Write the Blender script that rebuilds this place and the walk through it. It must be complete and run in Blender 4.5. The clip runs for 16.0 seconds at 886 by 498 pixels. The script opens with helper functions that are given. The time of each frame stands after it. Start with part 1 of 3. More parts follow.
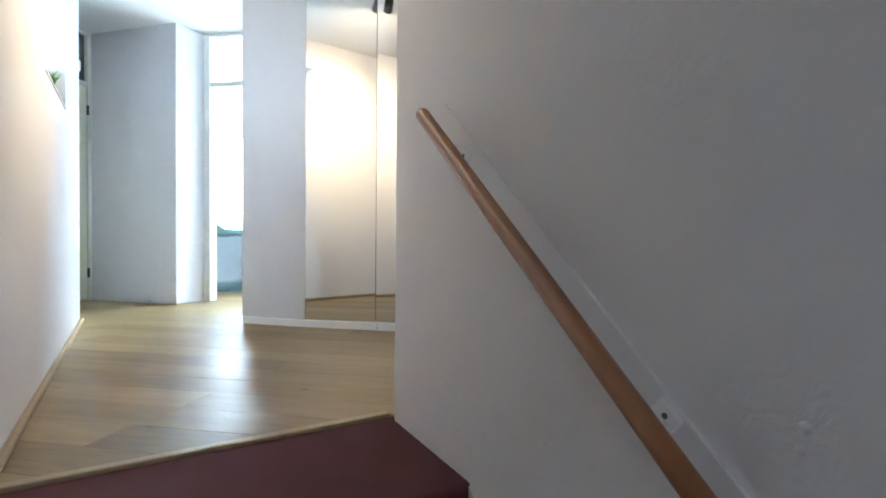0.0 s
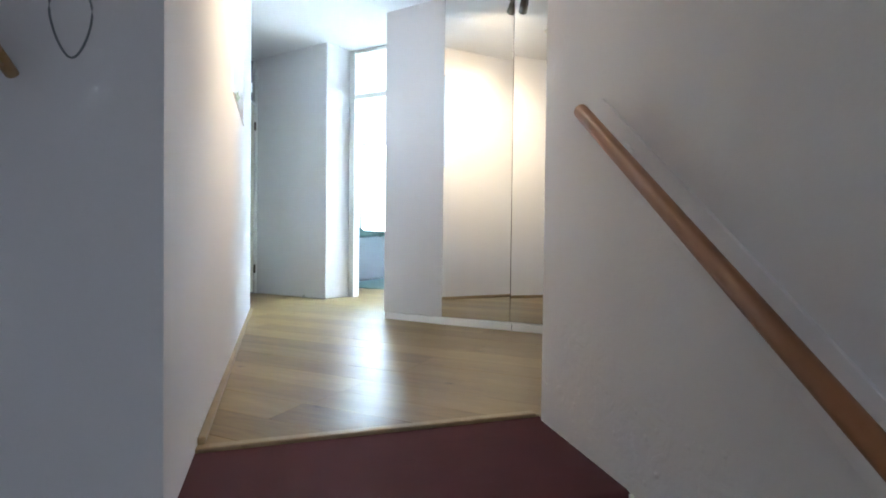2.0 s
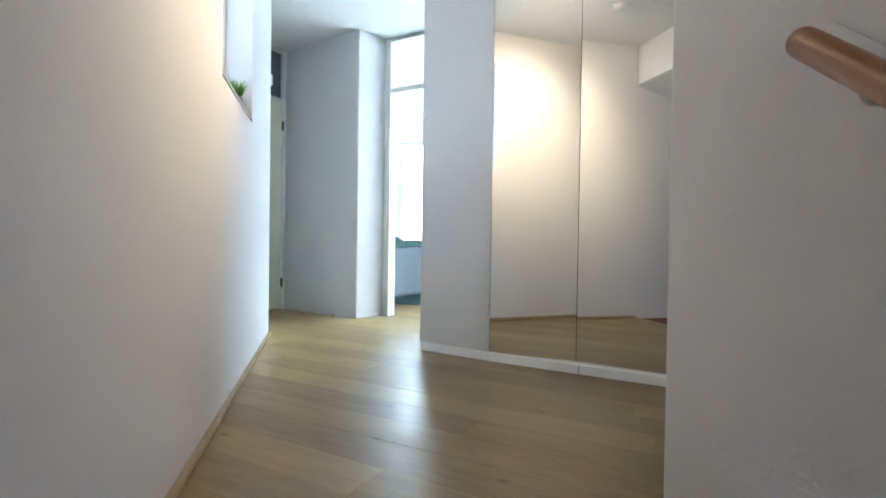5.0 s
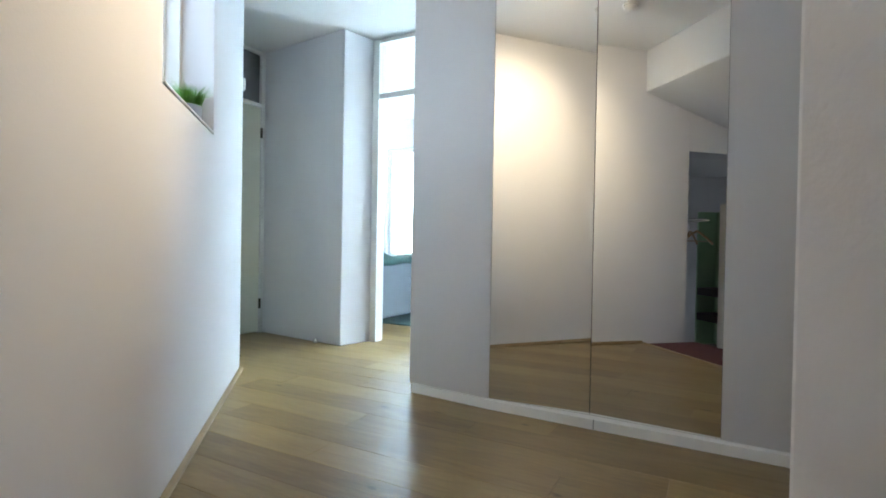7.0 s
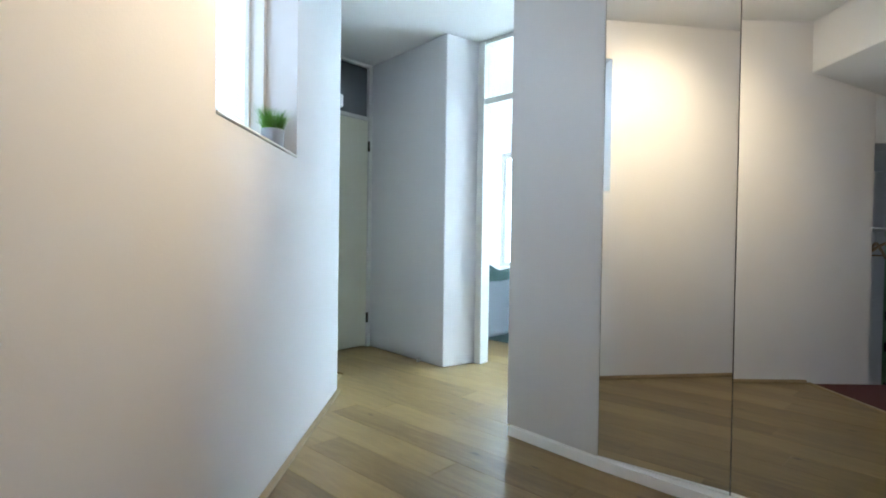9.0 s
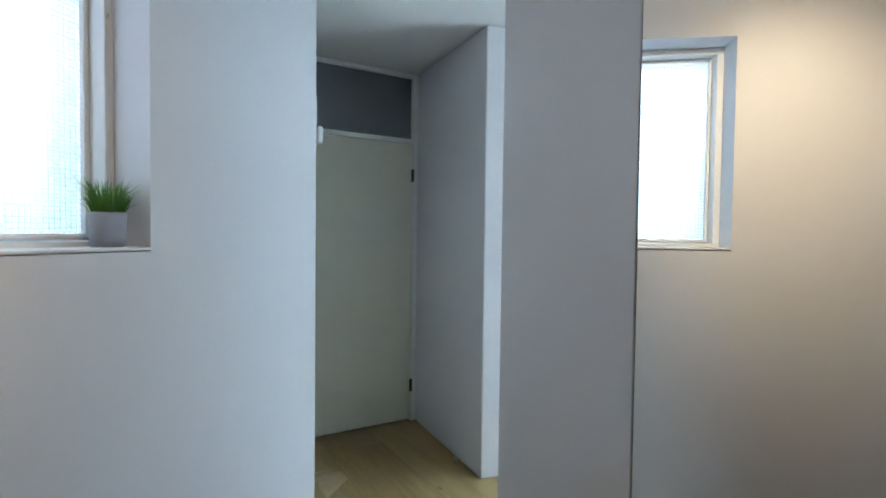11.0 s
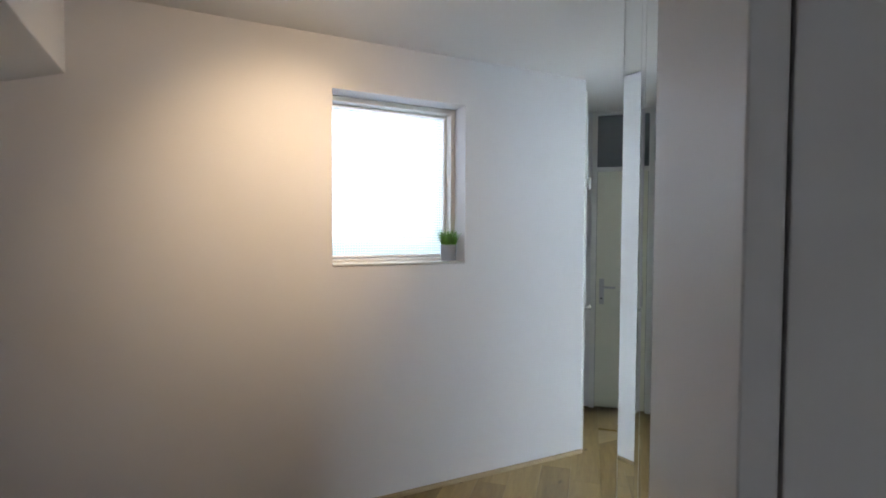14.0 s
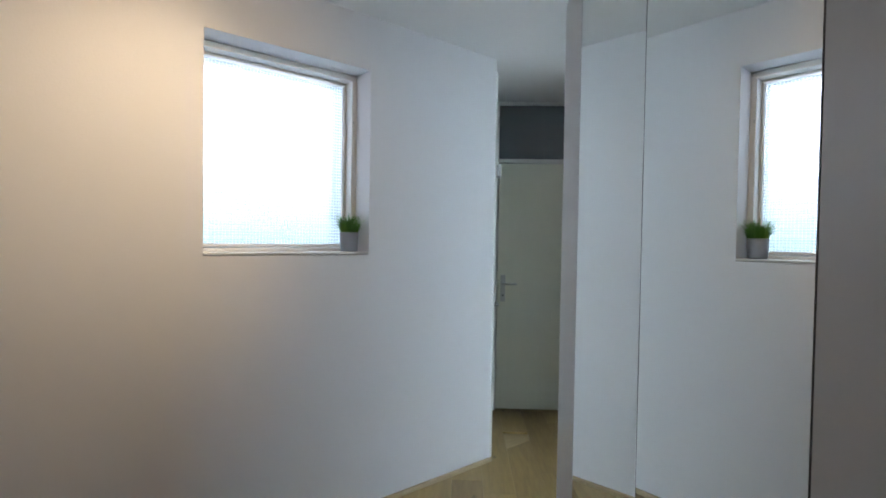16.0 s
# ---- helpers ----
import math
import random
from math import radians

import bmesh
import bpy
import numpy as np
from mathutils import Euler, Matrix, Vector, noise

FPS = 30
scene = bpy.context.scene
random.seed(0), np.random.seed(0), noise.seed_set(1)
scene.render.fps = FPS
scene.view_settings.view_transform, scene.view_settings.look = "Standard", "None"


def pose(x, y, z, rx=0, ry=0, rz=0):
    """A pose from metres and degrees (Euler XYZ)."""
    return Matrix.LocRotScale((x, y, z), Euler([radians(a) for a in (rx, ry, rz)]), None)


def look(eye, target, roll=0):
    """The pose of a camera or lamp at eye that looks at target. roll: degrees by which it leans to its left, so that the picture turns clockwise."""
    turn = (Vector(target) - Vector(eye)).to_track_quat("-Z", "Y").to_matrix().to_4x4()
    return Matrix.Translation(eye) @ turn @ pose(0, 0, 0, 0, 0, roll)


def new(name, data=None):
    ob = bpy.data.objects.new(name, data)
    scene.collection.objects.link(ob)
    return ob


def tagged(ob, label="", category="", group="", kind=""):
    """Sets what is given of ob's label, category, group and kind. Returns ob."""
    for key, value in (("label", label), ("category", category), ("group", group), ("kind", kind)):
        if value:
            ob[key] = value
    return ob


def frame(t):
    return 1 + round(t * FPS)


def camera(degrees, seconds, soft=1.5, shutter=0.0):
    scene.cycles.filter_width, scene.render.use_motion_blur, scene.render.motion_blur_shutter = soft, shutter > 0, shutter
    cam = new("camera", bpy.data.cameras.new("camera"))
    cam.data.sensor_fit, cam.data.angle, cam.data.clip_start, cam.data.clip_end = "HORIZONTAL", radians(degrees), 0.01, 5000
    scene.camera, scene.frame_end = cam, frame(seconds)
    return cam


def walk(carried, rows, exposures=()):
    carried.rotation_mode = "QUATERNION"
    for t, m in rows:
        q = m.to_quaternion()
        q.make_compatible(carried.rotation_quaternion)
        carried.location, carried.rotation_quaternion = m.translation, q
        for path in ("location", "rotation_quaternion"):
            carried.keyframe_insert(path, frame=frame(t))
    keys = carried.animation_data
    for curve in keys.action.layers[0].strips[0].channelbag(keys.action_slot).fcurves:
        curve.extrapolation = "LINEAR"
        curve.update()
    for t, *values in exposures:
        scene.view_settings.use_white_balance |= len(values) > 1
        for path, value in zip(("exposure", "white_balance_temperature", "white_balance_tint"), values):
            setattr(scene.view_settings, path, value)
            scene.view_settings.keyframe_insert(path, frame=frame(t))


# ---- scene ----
cam = camera(82.4, 16.0, soft=1.8)
PATH = [
    (0, (0.31, -1.615, 0.623), (1.363, 0.085, 0.583), 0.5),
    (0.5, (0.308, -1.614, 0.616), (1.199, 0.176, 0.577), 0.5),
    (1, (0.289, -1.607, 0.611), (1.067, 0.235, 0.573), 0.6),
    (1.5, (0.259, -1.604, 0.611), (0.95, 0.272, 0.574), 0.6),
    (2, (0.223, -1.591, 0.612), (0.842, 0.311, 0.575), 0.7),
    (2.5, (0.191, -1.584, 0.613), (0.749, 0.336, 0.576), 0.7),
    (3, (0.18, -1.58, 0.609), (0.689, 0.354, 0.574), 0.7),
    (3.5, (0.186, -1.58, 0.599), (0.677, 0.358, 0.562), 0.7),
    (6, (0.508, -0.578, 0.796), (0.945, 1.373, 0.772), 0.9),
    (6.5, (0.496, -0.567, 0.829), (0.958, 1.379, 0.805), 0.9),
    (7, (0.479, -0.579, 0.851), (0.962, 1.362, 0.827), 1.0),
    (7.5, (0.501, -0.568, 0.846), (0.989, 1.372, 0.829), 0.9),
    (8, (0.534, -0.596, 0.845), (1.013, 1.345, 0.827), 0.9),
    (8.5, (0.598, -0.531, 0.828), (0.84, 1.454, 0.802), 0.8),
    (8.7, (0.627, -0.455, 0.875), (0.748, 1.541, 0.844), 0.8),
    (11, (1.271, 0.797, 1.402), (0.694, 2.710, 1.339), 0.7),
    (11.5, (1.576, 0.740, 1.438), (0.557, 2.460, 1.379), 0.4),
    (12, (1.915, 0.700, 1.476), (0.621, 2.224, 1.411), 0.4),
    (12.5, (2.204, 0.565, 1.497), (0.750, 1.937, 1.423), 0.6),
    (13, (2.458, 0.525, 1.497), (0.862, 1.729, 1.435), 0.2),
    (13.5, (2.615, 0.512, 1.519), (0.876, 1.498, 1.451), 0.2),
    (14, (2.694, 0.524, 1.529), (0.899, 1.403, 1.460), 0.3),
    (14.5, (2.711, 0.512, 1.523), (0.897, 1.352, 1.461), 0.3),
    (15, (2.682, 0.493, 1.509), (0.867, 1.330, 1.453), 0.3),
    (15.5, (2.547, 0.505, 1.504), (0.808, 1.490, 1.438), 0.8),
    (16, (2.262, 0.588, 1.430), (0.734, 1.877, 1.385), 0.9),
]
walk(cam, [(t, look(e, a, r)) for t, e, a, r in PATH],
     exposures=[(0, 1.33, 6060, 14), (1.5, 1.22, 6100, 15), (3.7, 1.18, 6120, 15), (5.8, 0.75, 6080, 12), (8.7, 0.65, 6080, 12), (11, -0.25, 6080, 14), (12.5, -0.52, 6280, 16), (13.5, -0.31, 6720, 20), (15, -0.31, 6780, 20), (16, -0.47, 6430, 17)])

# ---- world and lights ----
world = bpy.data.worlds.new("world")
scene.world = world
world.use_nodes = True
wn = world.node_tree.nodes
sky = wn.new("ShaderNodeTexSky")
sky.sky_type, sky.sun_disc = "NISHITA", False
sky.sun_elevation, sky.sun_rotation = radians(35), radians(60)
world.node_tree.links.new(sky.outputs[0], wn["Background"].inputs[0])
wn["Background"].inputs[1].default_value = 0.1
# STAIR_GLOW and EAST_GLOW drive added panels out of view
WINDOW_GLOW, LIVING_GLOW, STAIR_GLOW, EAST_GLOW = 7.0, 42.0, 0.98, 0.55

# the warm ceiling spotlight: a narrow core and a wide spill from one reflector
for watts, angle in ((70.0, 70), (27.0, 130)):
    spot = bpy.data.lights.new("spot_beam", "SPOT")
    spot.energy, spot.color, spot.spot_size, spot.spot_blend, spot.shadow_soft_size = watts, (1.0, 0.79, 0.5), radians(angle), 1.0, 0.03
    new("spot_beam", spot).matrix_world = look((1.13, 1.195, 2.45), (0, 0.93, 1.72))

# ---- materials ----
def material(name, color, rough=0.6, metal=0.0, var=0.06, scale=3.0, bump=0.0, bump_scale=60.0, big=1.0, coat=0.0):
    """Painted or plain surface: colour that varies at two scales, fine relief, uneven gloss."""
    m = bpy.data.materials.new(name)
    m.use_nodes = True
    n, l = m.node_tree.nodes, m.node_tree.links
    b = n["Principled BSDF"]
    b.inputs["Metallic"].default_value = metal
    b.inputs["Coat Weight"].default_value = coat
    co = n.new("ShaderNodeTexCoord")
    t1, t2 = n.new("ShaderNodeTexNoise"), n.new("ShaderNodeTexNoise")
    t1.inputs["Scale"].default_value, t1.inputs["Detail"].default_value = scale, 6
    t2.inputs["Scale"].default_value, t2.inputs["Detail"].default_value = bump_scale, 4
    l.new(co.outputs["Object"], t1.inputs["Vector"])
    l.new(co.outputs["Object"], t2.inputs["Vector"])
    mix = n.new("ShaderNodeMix")
    mix.data_type = "RGBA"
    c = Vector(color)
    mix.inputs["A"].default_value = (*(c * (1 - var)), 1)
    mix.inputs["B"].default_value = (*(c * (1 + var)), 1)
    l.new(t1.outputs["Fac"], mix.inputs["Factor"])
    l.new(mix.outputs["Result"], b.inputs["Base Color"])
    r = n.new("ShaderNodeMapRange")
    r.inputs["To Min"].default_value, r.inputs["To Max"].default_value = max(0, rough - 0.08), min(1, rough + 0.08)
    l.new(t1.outputs["Fac"], r.inputs["Value"])
    l.new(r.outputs["Result"], b.inputs["Roughness"])
    if bump:
        add = n.new("ShaderNodeMath")
        add.operation = "MULTIPLY_ADD"
        add.inputs[1].default_value = big
        l.new(t1.outputs["Fac"], add.inputs[0])
        l.new(t2.outputs["Fac"], add.inputs[2])
        bp = n.new("ShaderNodeBump")
        bp.inputs["Strength"].default_value, bp.inputs["Distance"].default_value = 1.0, bump
        l.new(add.outputs[0], bp.inputs["Height"])
        l.new(bp.outputs["Normal"], b.inputs["Normal"])
    return m


def rough_plaster(name, color):
    """Hand-rolled plaster with lumps, pits and trowel marks."""
    m = material(name, color, 0.75, var=0.03, scale=2.5, bump=0.0006, bump_scale=90, big=0.5)
    n, l = m.node_tree.nodes, m.node_tree.links
    b = n["Principled BSDF"]
    co = next(x for x in n if x.type == "TEX_COORD")
    vo, no, mask = n.new("ShaderNodeTexVoronoi"), n.new("ShaderNodeTexNoise"), n.new("ShaderNodeTexNoise")
    vo.inputs["Scale"].default_value = 19
    no.inputs["Scale"].default_value, no.inputs["Detail"].default_value, no.inputs["Distortion"].default_value = 14, 8, 1.2
    mask.inputs["Scale"].default_value, mask.inputs["Detail"].default_value = 2.2, 3
    for x in (vo, no, mask):
        l.new(co.outputs["Object"], x.inputs["Vector"])
    lump = n.new("ShaderNodeMapRange")
    lump.inputs["From Min"].default_value, lump.inputs["From Max"].default_value = 0.0, 0.16
    lump.inputs["To Min"].default_value, lump.inputs["To Max"].default_value = 0.5, 0.0
    l.new(vo.outputs["Distance"], lump.inputs["Value"])
    mk = n.new("ShaderNodeMapRange")
    mk.inputs["From Min"].default_value, mk.inputs["From Max"].default_value = 0.42, 0.62
    l.new(mask.outputs["Fac"], mk.inputs["Value"])
    su = n.new("ShaderNodeMath")
    su.operation = "ADD"
    l.new(lump.outputs["Result"], su.inputs[0])
    l.new(no.outputs["Fac"], su.inputs[1])
    mu = n.new("ShaderNodeMath")
    mu.operation = "MULTIPLY"
    l.new(su.outputs[0], mu.inputs[0])
    l.new(mk.outputs["Result"], mu.inputs[1])
    b2 = n.new("ShaderNodeBump")
    b2.inputs["Distance"].default_value = 0.0055
    b2.inputs["Strength"].default_value = 0.8
    l.new(mu.outputs[0], b2.inputs["Height"])
    first = next(x for x in n if x.type == "BUMP" and x is not b2)
    l.new(first.outputs["Normal"], b2.inputs["Normal"])
    l.new(b2.outputs["Normal"], b.inputs["Normal"])
    return m


ANGLE = -42.3


def wood(name, dark, light, rough=0.35, uneven=0.1, turn=ANGLE, stretch=14.0, spread=0.5, knots=True):
    """Oiled oak: grain along the board, cathedral figure, dark knots, a shade of its own for each board."""
    m = bpy.data.materials.new(name)
    m.use_nodes = True
    n, l = m.node_tree.nodes, m.node_tree.links
    b = n["Principled BSDF"]
    co, mp, info = n.new("ShaderNodeTexCoord"), n.new("ShaderNodeMapping"), n.new("ShaderNodeObjectInfo")
    mp.vector_type = "TEXTURE"
    mp.inputs["Rotation"].default_value = (0, 0, radians(turn))
    mp.inputs["Scale"].default_value = (1, 1 / stretch * 2, 1)
    off = n.new("ShaderNodeVectorMath")
    off.operation = "MULTIPLY_ADD"
    off.inputs[1].default_value = (17, 31, 7)
    l.new(info.outputs["Random"], off.inputs[0])
    l.new(co.outputs["Object"], mp.inputs["Vector"])
    l.new(mp.outputs["Vector"], off.inputs[2])
    fine, wave, patch = n.new("ShaderNodeTexNoise"), n.new("ShaderNodeTexNoise"), n.new("ShaderNodeTexNoise")
    fine.inputs["Scale"].default_value, fine.inputs["Detail"].default_value, fine.inputs["Roughness"].default_value = 9, 8, 0.65
    wave.inputs["Scale"].default_value, wave.inputs["Detail"].default_value, wave.inputs["Distortion"].default_value = 2.2, 3, 0.9
    patch.inputs["Scale"].default_value, patch.inputs["Detail"].default_value = 1.3, 2
    for x in (fine, wave):
        l.new(off.outputs["Vector"], x.inputs["Vector"])
    l.new(co.outputs["Object"], patch.inputs["Vector"])
    f1 = n.new("ShaderNodeMath")
    f1.operation = "MULTIPLY_ADD"
    f1.inputs[1].default_value = 0.45
    l.new(fine.outputs["Fac"], f1.inputs[0])
    f2 = n.new("ShaderNodeMath")
    f2.operation = "MULTIPLY_ADD"
    f2.inputs[1].default_value = 0.55
    l.new(wave.outputs["Fac"], f2.inputs[0])
    f3 = n.new("ShaderNodeMath")
    f3.operation = "MULTIPLY_ADD"
    f3.inputs[1].default_value, f3.inputs[2].default_value = spread, -spread / 2
    l.new(info.outputs["Random"], f3.inputs[0])
    l.new(f3.outputs[0], f2.inputs[2])
    l.new(f2.outputs[0], f1.inputs[2])
    ramp = n.new("ShaderNodeValToRGB")
    ramp.color_ramp.elements[0].position, ramp.color_ramp.elements[0].color = 0.15, (*dark, 1)
    ramp.color_ramp.elements[1].position, ramp.color_ramp.elements[1].color = 0.85, (*light, 1)
    l.new(f1.outputs[0], ramp.inputs["Fac"])
    last = ramp.outputs["Color"]
    if knots:
        vo = n.new("ShaderNodeTexVoronoi")
        vo.voronoi_dimensions = "2D"
        vo.inputs["Scale"].default_value = 2.4
        mp2 = n.new("ShaderNodeMapping")
        mp2.vector_type = "TEXTURE"
        mp2.inputs["Rotation"].default_value = (0, 0, radians(turn))
        mp2.inputs["Scale"].default_value = (1.9, 1, 1)
        wob = n.new("ShaderNodeVectorMath")
        wob.operation = "MULTIPLY_ADD"
        wob.inputs[1].default_value = (0.05, 0.05, 0.05)
        l.new(co.outputs["Object"], mp2.inputs["Vector"])
        l.new(fine.outputs["Color"], wob.inputs[0])
        l.new(mp2.outputs["Vector"], wob.inputs[2])
        l.new(wob.outputs["Vector"], vo.inputs["Vector"])
        kr = n.new("ShaderNodeMapRange")
        kr.inputs["From Min"].default_value, kr.inputs["From Max"].default_value = 0.01, 0.036
        kr.inputs["To Min"].default_value, kr.inputs["To Max"].default_value = 0.75, 0.0
        l.new(vo.outputs["Distance"], kr.inputs["Value"])
        km = n.new("ShaderNodeMix")
        km.data_type = "RGBA"
        km.inputs["B"].default_value = (*(Vector(dark) * 0.45), 1)
        l.new(kr.outputs["Result"], km.inputs["Factor"])
        l.new(last, km.inputs["A"])
        last = km.outputs["Result"]
    l.new(last, b.inputs["Base Color"])
    rr = n.new("ShaderNodeMapRange")
    rr.inputs["To Min"].default_value, rr.inputs["To Max"].default_value = rough - 0.05, rough + uneven
    l.new(patch.outputs["Fac"], rr.inputs["Value"])
    l.new(rr.outputs["Result"], b.inputs["Roughness"])
    bp = n.new("ShaderNodeBump")
    bp.inputs["Strength"].default_value, bp.inputs["Distance"].default_value = 0.7, 0.0012
    l.new(f1.outputs[0], bp.inputs["Height"])
    l.new(bp.outputs["Normal"], b.inputs["Normal"])
    return m


def glowing(name, color, strength):
    m = bpy.data.materials.new(name)
    m.use_nodes = True
    n, l = m.node_tree.nodes, m.node_tree.links
    n.remove(n["Principled BSDF"])
    e = n.new("ShaderNodeEmission")
    e.inputs[0].default_value, e.inputs[1].default_value = (*color, 1), strength
    l.new(e.outputs[0], n["Material Output"].inputs[0])
    return m


def daylight(name, strength, z0, z1):
    """Overcast sky above a darker, greenish lower distance."""
    m = glowing(name, (1, 1, 1), strength)
    n, l = m.node_tree.nodes, m.node_tree.links
    e = next(x for x in n if x.type == "EMISSION")
    co, sp, no, ad = n.new("ShaderNodeTexCoord"), n.new("ShaderNodeSeparateXYZ"), n.new("ShaderNodeTexNoise"), n.new("ShaderNodeMath")
    l.new(co.outputs["Object"], sp.inputs[0])
    l.new(co.outputs["Object"], no.inputs["Vector"])
    no.inputs["Scale"].default_value = 1.6
    ad.operation = "MULTIPLY_ADD"
    ad.inputs[1].default_value = 0.5
    l.new(no.outputs["Fac"], ad.inputs[0])
    l.new(sp.outputs["Z"], ad.inputs[2])
    mr = n.new("ShaderNodeMapRange")
    mr.inputs["From Min"].default_value, mr.inputs["From Max"].default_value = z0 + 0.25, z1 + 0.25
    l.new(ad.outputs[0], mr.inputs["Value"])
    ramp = n.new("ShaderNodeValToRGB")
    ramp.color_ramp.elements[0].color = (0.05, 0.13, 0.14, 1)
    ramp.color_ramp.elements[1].color = (0.87, 0.92, 1.1, 1)
    l.new(mr.outputs["Result"], ramp.inputs["Fac"])
    l.new(ramp.outputs["Color"], e.inputs[0])
    return m


def ribbed_glass(name):
    """Frosted pane with a small square relief."""
    m = bpy.data.materials.new(name)
    m.use_nodes = True
    n, l = m.node_tree.nodes, m.node_tree.links
    b = n["Principled BSDF"]
    b.inputs["Base Color"].default_value = (0.93, 1.0, 1.0, 1)
    b.inputs["Transmission Weight"].default_value = 1.0
    b.inputs["Roughness"].default_value = 0.2
    co = n.new("ShaderNodeTexCoord")
    w1, w2 = n.new("ShaderNodeTexWave"), n.new("ShaderNodeTexWave")
    w1.bands_direction, w2.bands_direction = "Y", "Z"
    add = n.new("ShaderNodeMath")
    for w in (w1, w2):
        w.inputs["Scale"].default_value = 26
        l.new(co.outputs["Object"], w.inputs["Vector"])
    add.operation = "MULTIPLY_ADD"
    add.inputs[1].default_value = 0.2
    l.new(w1.outputs["Fac"], add.inputs[0])
    l.new(w2.outputs["Fac"], add.inputs[2])
    bp = n.new("ShaderNodeBump")
    bp.inputs["Distance"].default_value = 0.0011
    l.new(add.outputs[0], bp.inputs["Height"])
    l.new(bp.outputs["Normal"], b.inputs["Normal"])
    tr, mx = n.new("ShaderNodeBsdfTranslucent"), n.new("ShaderNodeMixShader")
    tr.inputs["Color"].default_value = (0.93, 0.98, 1.0, 1)
    mx.inputs[0].default_value = 0.3
    l.new(b.outputs[0], mx.inputs[1])
    l.new(tr.outputs[0], mx.inputs[2])
    l.new(mx.outputs[0], n["Material Output"].inputs[0])
    return m


def clear_glass(name, color=(0.95, 1, 1), rough=0.0):
    m = bpy.data.materials.new(name)
    m.use_nodes = True
    b = m.node_tree.nodes["Principled BSDF"]
    b.inputs["Base Color"].default_value = (*color, 1)
    b.inputs["Transmission Weight"].default_value = 1.0
    b.inputs["Roughness"].default_value = rough
    return m


WHITE = material("white_wall_paint", (0.74, 0.73, 0.745), 0.7, var=0.025, scale=1.6, bump=0.0004, bump_scale=110, big=0.8)
PLASTER = rough_plaster("rough_white_plaster", (0.84, 0.83, 0.835))
CEILING = material("ceiling_paint", (0.8, 0.8, 0.8), 0.85, var=0.02, scale=1.2, bump=0.0006, bump_scale=140)
OAK = wood("oiled_oak", (0.15, 0.094, 0.036), (0.345, 0.24, 0.098), 0.36, uneven=0.1, spread=0.42)
OAK_TRIM = wood("oak_trim", (0.26, 0.185, 0.095), (0.45, 0.34, 0.2), 0.4, turn=90, spread=0.1, knots=False)
RAIL_WOOD = wood("stained_beech", (0.22, 0.085, 0.032), (0.36, 0.155, 0.065), 0.4, turn=90, spread=0.1, knots=False)
CARPET = material("burgundy_carpet", (0.1, 0.027, 0.034), 0.95, var=0.3, scale=9, bump=0.004, bump_scale=420, big=0.2)
FRONT = material("wardrobe_foil", (0.62, 0.61, 0.60), 0.42, var=0.02, scale=2, bump=0.0001, bump_scale=200)
EDGE = material("wardrobe_edge", (0.1, 0.095, 0.09), 0.6)
PLINTH = material("white_foil", (0.9, 0.9, 0.89), 0.4, var=0.03)
MIRROR = material("mirror_silver", (0.94, 0.955, 0.94), 0.01, metal=1.0, var=0.0)
MIRROR.node_tree.nodes["Principled BSDF"].inputs["Roughness"].default_value = 0.0
for link in [x for x in MIRROR.node_tree.links if x.to_socket.name == "Roughness"]:
    MIRROR.node_tree.links.remove(link)
for matt in (WHITE, PLASTER, CEILING):
    matt.node_tree.nodes["Principled BSDF"].inputs["Specular IOR Level"].default_value = 0.08
DOOR = material("door_paint", (0.76, 0.755, 0.635), 0.45, var=0.03, scale=2.5, bump=0.0002, bump_scale=80)
FRAME = material("frame_paint", (0.76, 0.76, 0.73), 0.4, var=0.03, scale=4, bump=0.0003, bump_scale=70)
CREAM = material("cream_window_paint", (0.8, 0.785, 0.76), 0.4, var=0.03, scale=5, bump=0.0003, bump_scale=70)
STEEL = material("brushed_steel", (0.55, 0.55, 0.54), 0.3, metal=1.0, var=0.05, scale=20)
DARK_METAL = material("dark_bronze_metal", (0.09, 0.08, 0.06), 0.35, metal=0.8, var=0.1)
PLASTIC = material("white_plastic", (0.8, 0.8, 0.79), 0.4, var=0.02)
RIBBED = ribbed_glass("ribbed_frosted_glass")
GLASS = clear_glass("clear_glass")
RIB = clear_glass("pressed_glass_rib", (0.66, 0.8, 0.83), 0.3)
RIB.node_tree.nodes["Principled BSDF"].inputs["IOR"].default_value = 1.03
OUTER = material("outer_render", (0.62, 0.7, 0.71), 0.8, var=0.08, scale=5, bump=0.001, bump_scale=90)
# grey base colour puts the dimness behind the transoms into the glass
DIMMED_PANE = clear_glass("dimness_grey_glass", (0.3, 0.32, 0.34), 0.15)
DIMMED_PANE.node_tree.nodes["Principled BSDF"].inputs["Transmission Weight"].default_value = 0.45
SKY_GLOW = daylight("window_daylight", WINDOW_GLOW, 1.3, 2.2)
# fill light for the stairs, from an added panel behind an unseen door
STAIR_FILL = glowing("stair_fill_glow", (0.84, 0.9, 1.0), STAIR_GLOW)
# fill glow that lifts the wardrobe's side panel
EAST_FILL = glowing("passage_fill_glow", (0.84, 0.95, 1.0), EAST_GLOW)
LIVING_SKY = glowing("living_daylight", (0.72, 0.93, 1.04), LIVING_GLOW)
SOFA = material("grey_upholstery", (0.1, 0.115, 0.13), 0.9, var=0.12, scale=8, bump=0.0015, bump_scale=500, big=0.2)
BLANKET = material("dark_teal_wool", (0.006, 0.034, 0.03), 0.95, var=0.3, scale=12, bump=0.003, bump_scale=300)
